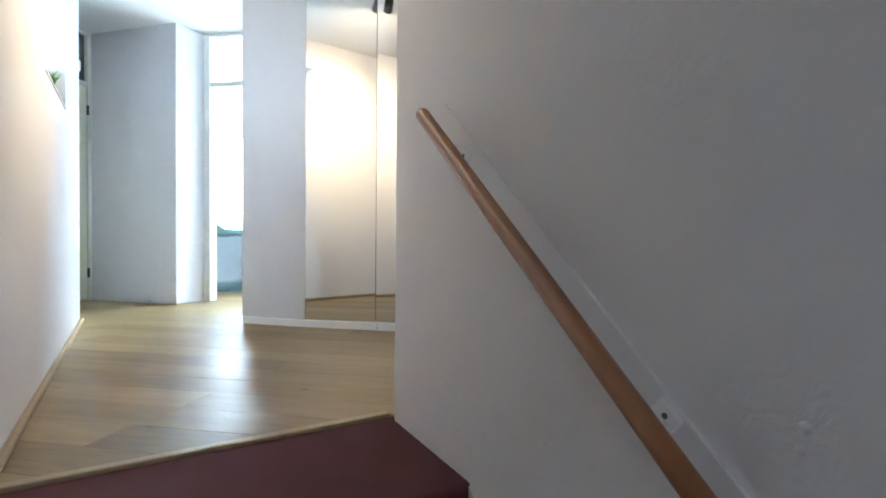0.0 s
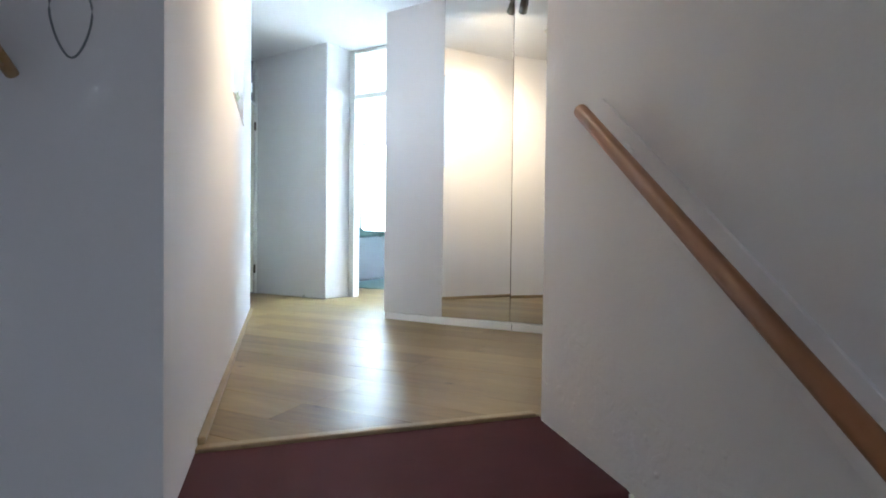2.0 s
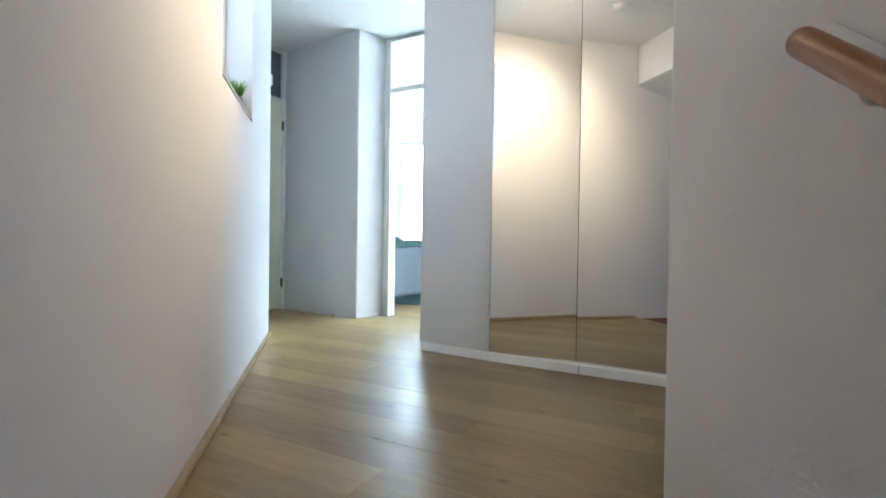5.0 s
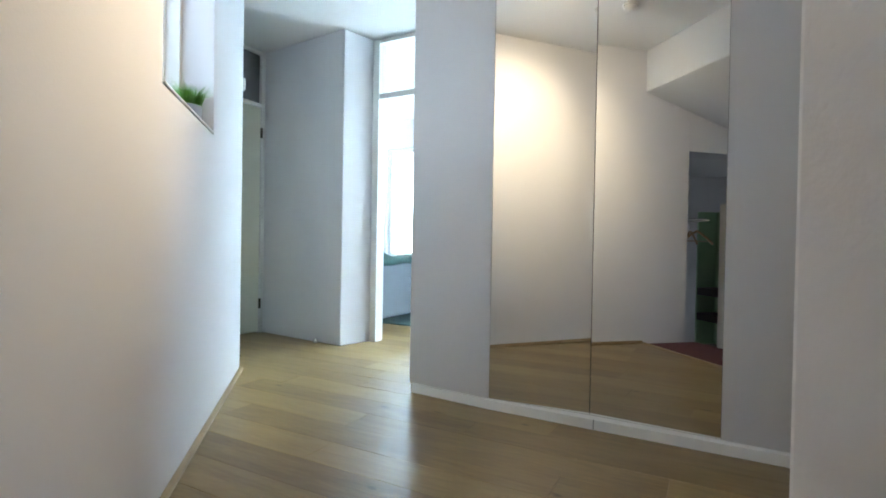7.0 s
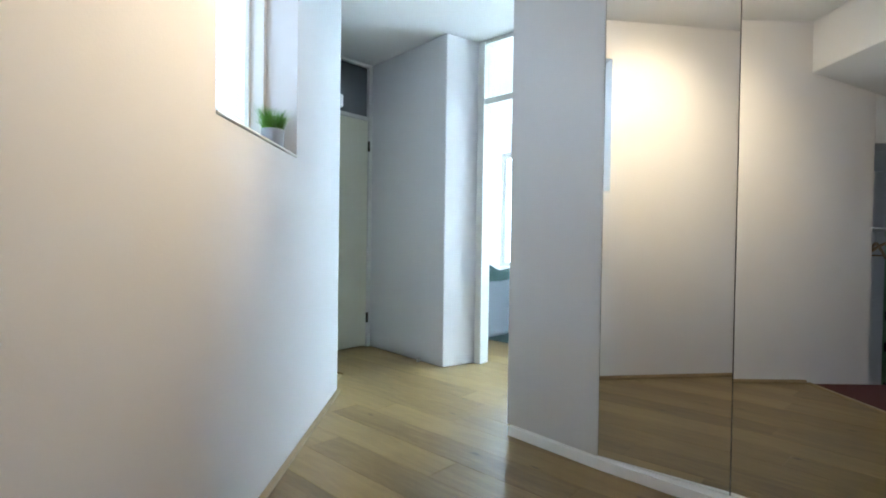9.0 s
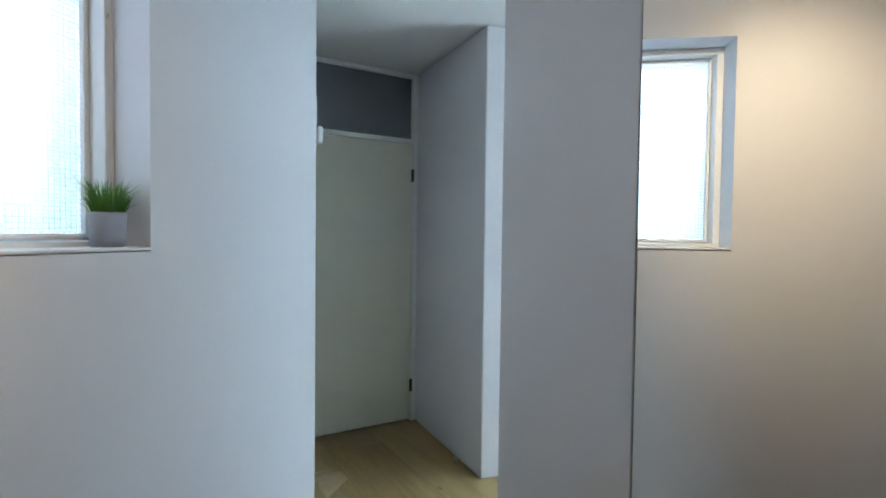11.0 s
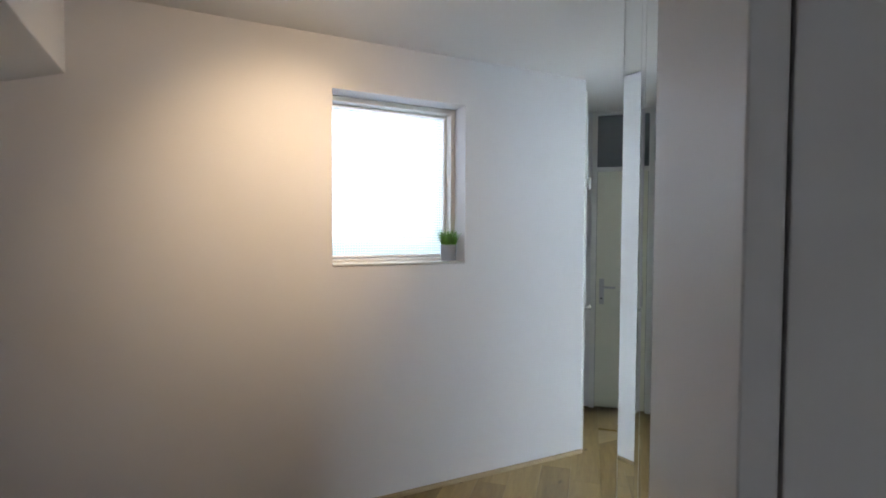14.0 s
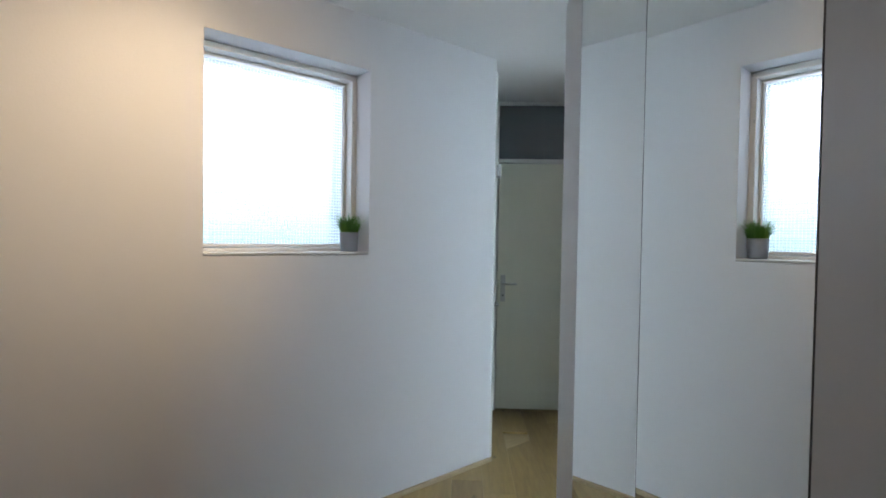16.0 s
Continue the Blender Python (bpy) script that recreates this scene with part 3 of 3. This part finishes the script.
# ---- living room things ----
sofa = thing("sofa", (*uv(-2.2, 2.3), 0), "grey upholstered sofa with low dark feet", "sofa")
part("base", uvblock(-2.62, -1.80, 1.46, 3.3, 0.13, 0.42), SOFA, sofa, bevel=0.03)
part("backrest", uvblock(-1.97, -1.765, 1.44, 3.32, 0.12, 0.675), SOFA, sofa, bevel=0.035)
part("armrest", uvblock(-2.62, -1.98, 1.445, 1.6, 0.13, 0.58), SOFA, sofa, bevel=0.03)
part("armrest", uvblock(-2.62, -1.98, 3.16, 3.315, 0.13, 0.58), SOFA, sofa, bevel=0.03)
for v0 in (1.62, 2.4):
    part("seat_cushion", uvblock(-2.6, -1.98, v0, v0 + 0.76, 0.42, 0.54), SOFA, sofa, bevel=0.03)
for u0 in (-2.5, -1.9):
    for v0 in (1.55, 3.2):
        part("foot", rod((*uv(u0, v0), 0.002), (*uv(u0, v0), 0.13), 0.02), BLACKISH, sofa, smooth=True)
def drape():
    """A soft throw lying over the sofa back, higher at one end."""
    bm = bmesh.new()
    grid = []
    for i in range(26):
        row = []
        for j in range(12):
            v = 1.46 + 1.1 * i / 25
            a = j / 11
            u = -2.02 + 0.285 * a
            z = 0.682 + 0.16 * math.exp(-((i / 25) / 0.22) ** 2) * math.sin(math.pi * min(1, a * 1.1)) + 0.018 * noise.noise((u * 9, v * 6, 0)) + 0.012
            z -= 0.06 * max(0, a - 0.86) / 0.14
            x, yy = uv(u, v)
            row.append(bm.verts.new((x, yy, z)))
        grid.append(row)
    for a, b in zip(grid, grid[1:]):
        for j in range(11):
            bm.faces.new((a[j], a[j + 1], b[j + 1], b[j]))
    ob = finish("throw_blanket", bm, BLANKET, smooth=True)
    md = ob.modifiers.new("thick", "SOLIDIFY")
    md.thickness, md.offset = 0.012, 1
    return ob


tagged(drape(), "dark teal wool throw folded over the sofa back", "blanket")
rug = finish("rug", uvblock(-3.6, -1.66, 2.05, 3.45, 0.001, 0.012), RUG, bevel=0.004)
tagged(rug, "flat teal patterned rug under the sofa", "rug")

# ---- wardrobe ----
DOOR_BOTTOM, DOOR_TOP, REAR = 0.05, 2.352, 0.69
ward = thing("wardrobe", (*uv(0.5, 0.4), 0), "tall pale grey four-door wardrobe with two mirrored doors slightly ajar", "wardrobe")
part("body", prism([uv(-0.552, 0.186), uv(-0.045, 0.13), uv(0.47, 0.145), uv(1.012, 0.122), uv(1.5905, 0.0925), uv(1.5905, REAR), uv(-0.552, REAR)], DOOR_BOTTOM, DOOR_TOP + 0.004), FRONT, ward, bevel=0.001)
part("plinth", prism([uv(-0.535, 0.135), uv(-0.04, 0.089), uv(0.49, 0.074), uv(1.58, 0.05), uv(1.58, REAR - 0.01), uv(-0.535, REAR - 0.01)], 0.0, DOOR_BOTTOM - 0.002), PLINTH, ward, "white plinth board", bevel=0.002)
part("plinth_joint", uvblock(0.493, 0.496, 0.0725, 0.076, 0.002, DOOR_BOTTOM - 0.004), EDGE, ward)


def leaf(u0, v0, u1, v1, mirror):
    """A door whose front face runs from (u0, v0) to (u1, v1)."""
    t = 0.018
    a, b = Vector(uv(u0, v0)), Vector(uv(u1, v1))
    d = (b - a).normalized()
    n2 = Vector((-d.y, d.x))

    def slab(s0, s1, o0, o1, z0, z1):
        p, q = a + d * s0, a + d * s1
        return prism([tuple(p + n2 * o0), tuple(q + n2 * o0), tuple(q + n2 * o1), tuple(p + n2 * o1)], z0, z1)

    w = (b - a).length
    door = part("door", slab(0, w, 0.0045 if mirror else 0, t, DOOR_BOTTOM, DOOR_TOP), FRONT, ward, "mirrored door" if mirror else "plain pale grey door", bevel=0.0015)
    if mirror:
        part("mirror", slab(0.0016, w - 0.0016, 0, 0.004, DOOR_BOTTOM + 0.004, DOOR_TOP - 0.004), MIRROR, door, "full-height mirror glass")
        for s0 in (0, w - 0.0014):
            part("edge_strip", slab(s0, s0 + 0.0014, 0.0003, 0.004, DOOR_BOTTOM + 0.004, DOOR_TOP - 0.004), EDGE, door)
    return door


leaf(-0.558, 0.16, -0.044, 0.1055, False)
leaf(-0.042, 0.1065, 0.4672, 0.1202, True)
leaf(0.4682, 0.1202, 1.0105, 0.0968, True)
leaf(1.0113, 0.0968, 1.592, 0.072, False)

# ---- handrail ----
rail = thing("handrail", (1.03, -0.8, 0.65), "round stained beech handrail on small white wall brackets", "handrail")
R0, R1 = Vector((0.966, -0.45, 0.947)), Vector((0.84, -2.45, -0.665))
dr = (R1 - R0).normalized()
bm = rod(R0, R1, 0.0188, 20)
bmesh.ops.create_uvsphere(bm, u_segments=20, v_segments=10, radius=0.0188, matrix=Matrix.Translation(R0) @ dr.to_track_quat("Z", "Y").to_matrix().to_4x4())
part("rail", bm, RAIL_WOOD, rail, "stained beech rail with a rounded end", smooth=True)


def wall_x(yy):
    return 1.088 + (yy + 0.04) * (0.9 - 1.088) / (-2.9 + 0.04)


for k in range(3):
    py, pz = -0.535 - 0.611 * k, 0.836 - 0.478 * k
    wx = wall_x(py) - 0.009
    s = (py + 0.012 - R0.y) / dr.y
    c = R0 + dr * s
    arm = tube([(c.x, c.y, c.z - 0.018), (c.x + 0.012, c.y, c.z - 0.03), (wx - 0.03, c.y, c.z - 0.03), (wx - 0.012, py, pz - 0.02), (wx - 0.004, py, pz - 0.008)], 0.006)
    br = part("bracket", arm, PLASTIC, rail, "white painted bracket", smooth=True)
    pl = bmesh.new()
    m = Matrix.Translation((wx - 0.004, py, pz)) @ Euler((math.atan2(-dr.z, -dr.y), 0, 0)).to_matrix().to_4x4()
    bmesh.ops.create_cube(pl, size=1, matrix=m @ Matrix.Diagonal((0.009, 0.046, 0.03, 1)))
    part("bracket_plate", pl, PLINTH, br, "white painted fixing plate", bevel=0.002)
    part("screw", rod((wx - 0.0095, py, pz), (wx - 0.0078, py, pz), 0.005), EDGE, br)
# painted backing board that carries the brackets
S0, S1 = Vector((0, -0.41, 1.0)), Vector((0, -2.45, -0.70))
ds = (S1 - S0).normalized()
us = Vector((0, -ds.z, ds.y))
if us.z < 0:
    us = -us
bm = bmesh.new()
vs = []
for off, depth in ((0.0, 0.0), (0.0, 0.009), (-0.11, 0.009), (-0.11, 0.0)):
    for e in (S0, S1):
        p = e + us * off
        vs.append(bm.verts.new((wall_x(p.y) - depth, p.y, p.z)))
for i in range(4):
    j = (i + 1) % 4
    bm.faces.new((vs[2 * i], vs[2 * j], vs[2 * j + 1], vs[2 * i + 1]))
bm.faces.new((vs[0], vs[2], vs[4], vs[6]))
bm.faces.new((vs[1], vs[3], vs[5], vs[7]))
part("backing_board", bm, PLASTER, rail, "white painted backing board", bevel=0.002)

# ---- ceiling fixtures ----
lamp = thing("ceiling_spotlight", (1.22, 1.22, TOP), "dark metal ceiling spotlight aimed at the window wall", "lamp")
part("ceiling_plate", rod((1.22, 1.22, TOP - 0.02), (1.22, 1.22, TOP), 0.04, 24), DARK_METAL, lamp, smooth=True)
part("stem", rod((1.22, 1.22, 2.5), (1.22, 1.22, TOP - 0.02), 0.006), DARK_METAL, lamp, smooth=True)
hc = Vector((1.22, 1.22, 2.485))
aim = (Vector((0, 0.86, 1.76)) - hc).normalized()
shade = bmesh.new()
mm = Matrix.Translation(hc) @ aim.to_track_quat("Z", "Y").to_matrix().to_4x4()
prof = [(0.012, -0.06), (0.028, -0.05), (0.034, -0.02), (0.036, 0.06), (0.033, 0.06), (0.031, -0.01), (0.01, -0.03)]
rr = [[shade.verts.new(mm @ Vector((r * math.cos(a), r * math.sin(a), z))) for a in (2 * math.pi * k / 24 for k in range(24))] for r, z in prof]
for a, b in zip(rr, rr[1:]):
    for k in range(24):
        shade.faces.new((a[k], a[(k + 1) % 24], b[(k + 1) % 24], b[k]))
part("shade", shade, DARK_METAL, lamp, smooth=True)
bulb = bmesh.new()
bmesh.ops.create_uvsphere(bulb, u_segments=16, v_segments=10, radius=0.02, matrix=Matrix.Translation(hc + aim * 0.005))
part("bulb", bulb, glowing("warm_bulb", (1.0, 0.8, 0.5), 20.0), lamp, "warm glowing bulb", smooth=True)
smoke = thing("smoke_detector", (0.7, 0.68, TOP), "round white plastic smoke detector on the ceiling", "smoke detector")
part("base", lathe((0.7, 0.68, TOP), [(0.052, 0.0), (0.054, -0.012), (0.05, -0.016)]), PLASTIC, smoke, smooth=True)
part("cover", lathe((0.7, 0.68, TOP), [(0.044, -0.016), (0.044, -0.03), (0.036, -0.038), (0.0, -0.04)]), PLASTIC, smoke, smooth=True)

# ---- potted grass ----
pc = Vector((-0.085, 1.922, 1.35))
plant = thing("potted_grass", tuple(pc), "small tuft of artificial grass in a grey pot on the window sill", "plant")
part("pot", lathe(pc, [(0.040, 0.0), (0.044, 0.004), (0.0475, 0.07), (0.0485, 0.092), (0.0485, 0.1), (0.0455, 0.1), (0.044, 0.085), (0.0, 0.085)]), POT, plant, smooth=True)
part("soil", rod(pc + Vector((0, 0, 0.08)), pc + Vector((0, 0, 0.09)), 0.043, 24), SOIL, plant)
bm = bmesh.new()
rnd = random.Random(4)
for i in range(330):
    a, r = rnd.uniform(0, 2 * math.pi), 0.04 * math.sqrt(rnd.random())
    base = pc + Vector((r * math.cos(a), r * math.sin(a), 0.085))
    lean = Vector((math.cos(a), math.sin(a), 0)) * rnd.uniform(0.0, 0.055) * (0.3 + r / 0.04)
    lean += Vector((rnd.uniform(-0.015, 0.015), rnd.uniform(-0.015, 0.015), 0))
    h = rnd.uniform(0.05, 0.13)
    w = rnd.uniform(0.0012, 0.0022)
    t = Vector((-math.sin(a + 1), math.cos(a + 1), 0)) * w
    m1 = base + lean * 0.3 + Vector((0, 0, h * 0.55))
    m2 = base + lean + Vector((0, 0, h * rnd.uniform(0.85, 1.0)))
    v = [bm.verts.new(p) for p in (base - t, base + t, m1 + t, m1 - t, m2)]
    bm.faces.new(v[:4])
    bm.faces.new((v[3], v[2], v[4]))
part("grass_tuft", bm, GRASS, plant, "narrow bright green blades")

# ---- coat niche ----
def hanger(at, turn, tilt=0.0):
    """A wooden clothes hanger that hangs from its hook at the given point."""
    at = Vector(at)
    d = Vector((math.cos(radians(turn)), math.sin(radians(turn)), 0))
    h = thing("clothes_hanger", tuple(at), "light wooden clothes hanger with a steel hook", "hanger", "hangers in the niche")
    hook = [at + Vector((0, 0, -0.09))] + [at + Vector((0, 0, -0.05))] + [at + d * (0.02 * math.sin(a)) + Vector((0, 0, -0.02 + 0.02 * math.cos(a) * -1)) for a in (0.4, 1.0, 1.6, 2.2, 2.8, 3.4, 4.0)]
    part("hook", tube(hook, 0.002), STEEL, h, smooth=True)
    for s in (-1, 1):
        pts = [at + Vector((0, 0, -0.09)) + d * (s * 0.22 * k / 8) + Vector((0, 0, -0.12 * (k / 8) ** 1.25)) for k in range(9)]
        part("arm", tube(pts, 0.011, 8), HANGER_WOOD, h, smooth=True)
    part("bar", rod(at + Vector((0, 0, -0.185)) - d * 0.2, at + Vector((0, 0, -0.185)) + d * 0.2, 0.005), HANGER_WOOD, h, smooth=True)
    return h


crail = thing("coat_rail", (-0.7, -0.75, 1.105), "thin steel coat rail across the niche", "rail")
part("rod", rod((-1.3, -0.75, 1.105), (-0.1, -0.75, 1.105), 0.009), STEEL, crail, smooth=True)
part("support", rod((-0.13, -0.75, 1.115), (-0.13, -0.43, 1.115), 0.007), STEEL, crail, smooth=True)
hanger((-0.338, -0.75, 1.096), 57)
hanger((-0.25, -0.75, 1.096), 80)
hanger((-0.62, -0.75, 1.096), 70)
hanger((-0.8, -0.75, 1.096), 96)
loop = [(-0.155 + 0.0 + 0.032 * math.sin(a) * (1 - 0.35 * math.cos(a)), -0.447 + 0.004 * math.sin(a), 1.02 - 0.07 * math.cos(a)) for a in (2 * math.pi * k / 28 for k in range(28))]
wl = finish("wire_loop", tube([(-0.158, -0.438, 1.16), (-0.157, -0.445, 1.13)] + [(p[0], p[1], p[2]) for p in loop[14:] + loop[:15]] + [(-0.154, -0.443, 1.13)], 0.0021), WIRE, smooth=True)
tagged(wl, "thin grey cable loop hanging on the niche wall", "cable")
structure(finish("wall_niche_post", block(-0.5, -0.42, -1.34, -1.24, -0.906, 1.3), FRAME, bevel=0.006), "white painted post at the edge of the niche", "trim")
shelf = thing("shelf_unit", (-0.7, -1.5, -0.9), "green painted shelf unit with dark boards on the lower landing", "shelf")
part("back", block(-0.93, -0.45, -1.62, -1.6, -0.906, 1.25), GREEN, shelf)
for xx in (-0.95, -0.45):
    part("side", block(xx, xx + 0.02, -1.62, -1.36, -0.906, 1.25), GREEN, shelf, bevel=0.002)
for z in (-0.55, -0.28, 0.08, 0.36):
    part("board", block(-0.93, -0.45, -1.599, -1.36, z - 0.04, z + 0.04), BLACKISH, shelf, bevel=0.002)
bag = bmesh.new()
rows = []
for i in range(14):
    z = 0.98 - 0.95 * i / 13
    rows.append([bag.verts.new((-0.8 + 0.03 * math.sin(5 * s) + 0.01 * noise.noise((s * 2, z * 3, 1)), -0.75 + 0.2 * s + 0.03 * math.sin(4 * s + z * 6) + o, z - (0.09 * abs(s) if i == 0 else 0))) for s in (-1, -0.6, -0.2, 0.2, 0.6, 1) for o in (0,)])
for a, b in zip(rows, rows[1:]):
    for k in range(5):
        bag.faces.new((a[k], a[k + 1], b[k + 1], b[k]))
gb = finish("garment_bag", bag, BAG, smooth=True)
md = gb.modifiers.new("thick", "SOLIDIFY")
md.thickness = 0.02
tagged(gb, "pale translucent garment bag hanging from the coat rail", "bag")

# ---- small marks ----
for k, (yy, zz) in enumerate(((-0.085, 0.155), (-0.085, 0.13))):
    tagged(finish("wall_plug", rod((wall_x(yy) - 0.0015, yy, zz), (wall_x(yy) + 0.004, yy, zz), 0.005), FRAME), "painted-over screw hole in the stair wall", "wall plug")
stop_at = Vector(uv(-1.95, 0.9))
tagged(finish("door_stop", lathe((stop_at.x, stop_at.y, 0.001), [(0.014, 0), (0.014, 0.012), (0.01, 0.03), (0.0, 0.034)], 16), STEEL, smooth=True), "small steel door stop on the floor", "door stop")

# ---- floor boards ----
floor = structure(thing("floor", (1.0, 2.0, 0), "", ""), "wide oiled oak floor boards laid diagonally to the stairs", "floor")
rnd = random.Random(11)
W = 0.182
row = -1.92 - 3 * W
while row < 3.7:
    at = -6.3
    first = rnd.uniform(0.5, 1.9)
    while at < 2.9:
        length = first if first else rnd.uniform(1.3, 2.1)
        first = 0
        u0, u1 = at, at + length
        at = u1
        g, c = 0.0002, 0.0009
        corners = [uv(u, v) for u in (u0, u1) for v in (row, row + W)]
        if all(x < -0.04 and yy < 2.95 for x, yy in corners) or all(yy < 0.0 for x, yy in corners) or all(x > 4.2 for x, yy in corners):
            continue
        if row + W < -0.15 and u1 < -1.75 or row > 1.35 and u0 > 1.8:
            continue
        if all(x < 0.0 and yy - 2.9 < -0.9 * x - 0.25 for x, yy in corners):
            continue
        h = rnd.uniform(-0.0003, 0.0003)
        bm = bmesh.new()
        rings = []
        for inset, z in ((g, -0.014), (g, -c + h), (g + c, h)):
            rings.append([bm.verts.new((*uv(u, v), z)) for u, v in ((u0 + inset, row + inset), (u1 - inset, row + inset), (u1 - inset, row + W - inset), (u0 + inset, row + W - inset))])
        for a, b in zip(rings, rings[1:]):
            for k in range(4):
                bm.faces.new((a[k], a[(k + 1) % 4], b[(k + 1) % 4], b[k]))
        bm.faces.new(rings[-1])
        if any(yy < 0.005 for x, yy in corners):
            bmesh.ops.bisect_plane(bm, geom=bm.verts[:] + bm.edges[:] + bm.faces[:], plane_co=(0, 0.005, 0), plane_no=(0, -1, 0), clear_outer=True)
        cuts = [((4.24, 0, 0), (1, 0, 0))]
        if max(yy for x, yy in corners) < 3.6 and min(yy for x, yy in corners) < 2.85:
            cuts.append(((-0.05, 0, 0), (-1, 0, 0)))
        if row > 0.6:
            cuts.append(((*uv(1.95, 0), 0), (U.x, U.y, 0)))
        for co, no in cuts:
            bmesh.ops.bisect_plane(bm, geom=bm.verts[:] + bm.edges[:] + bm.faces[:], plane_co=co, plane_no=no, clear_outer=True)
        if not bm.faces:
            bm.free()
            continue
        part("board", bm, OAK, floor)
    row += W
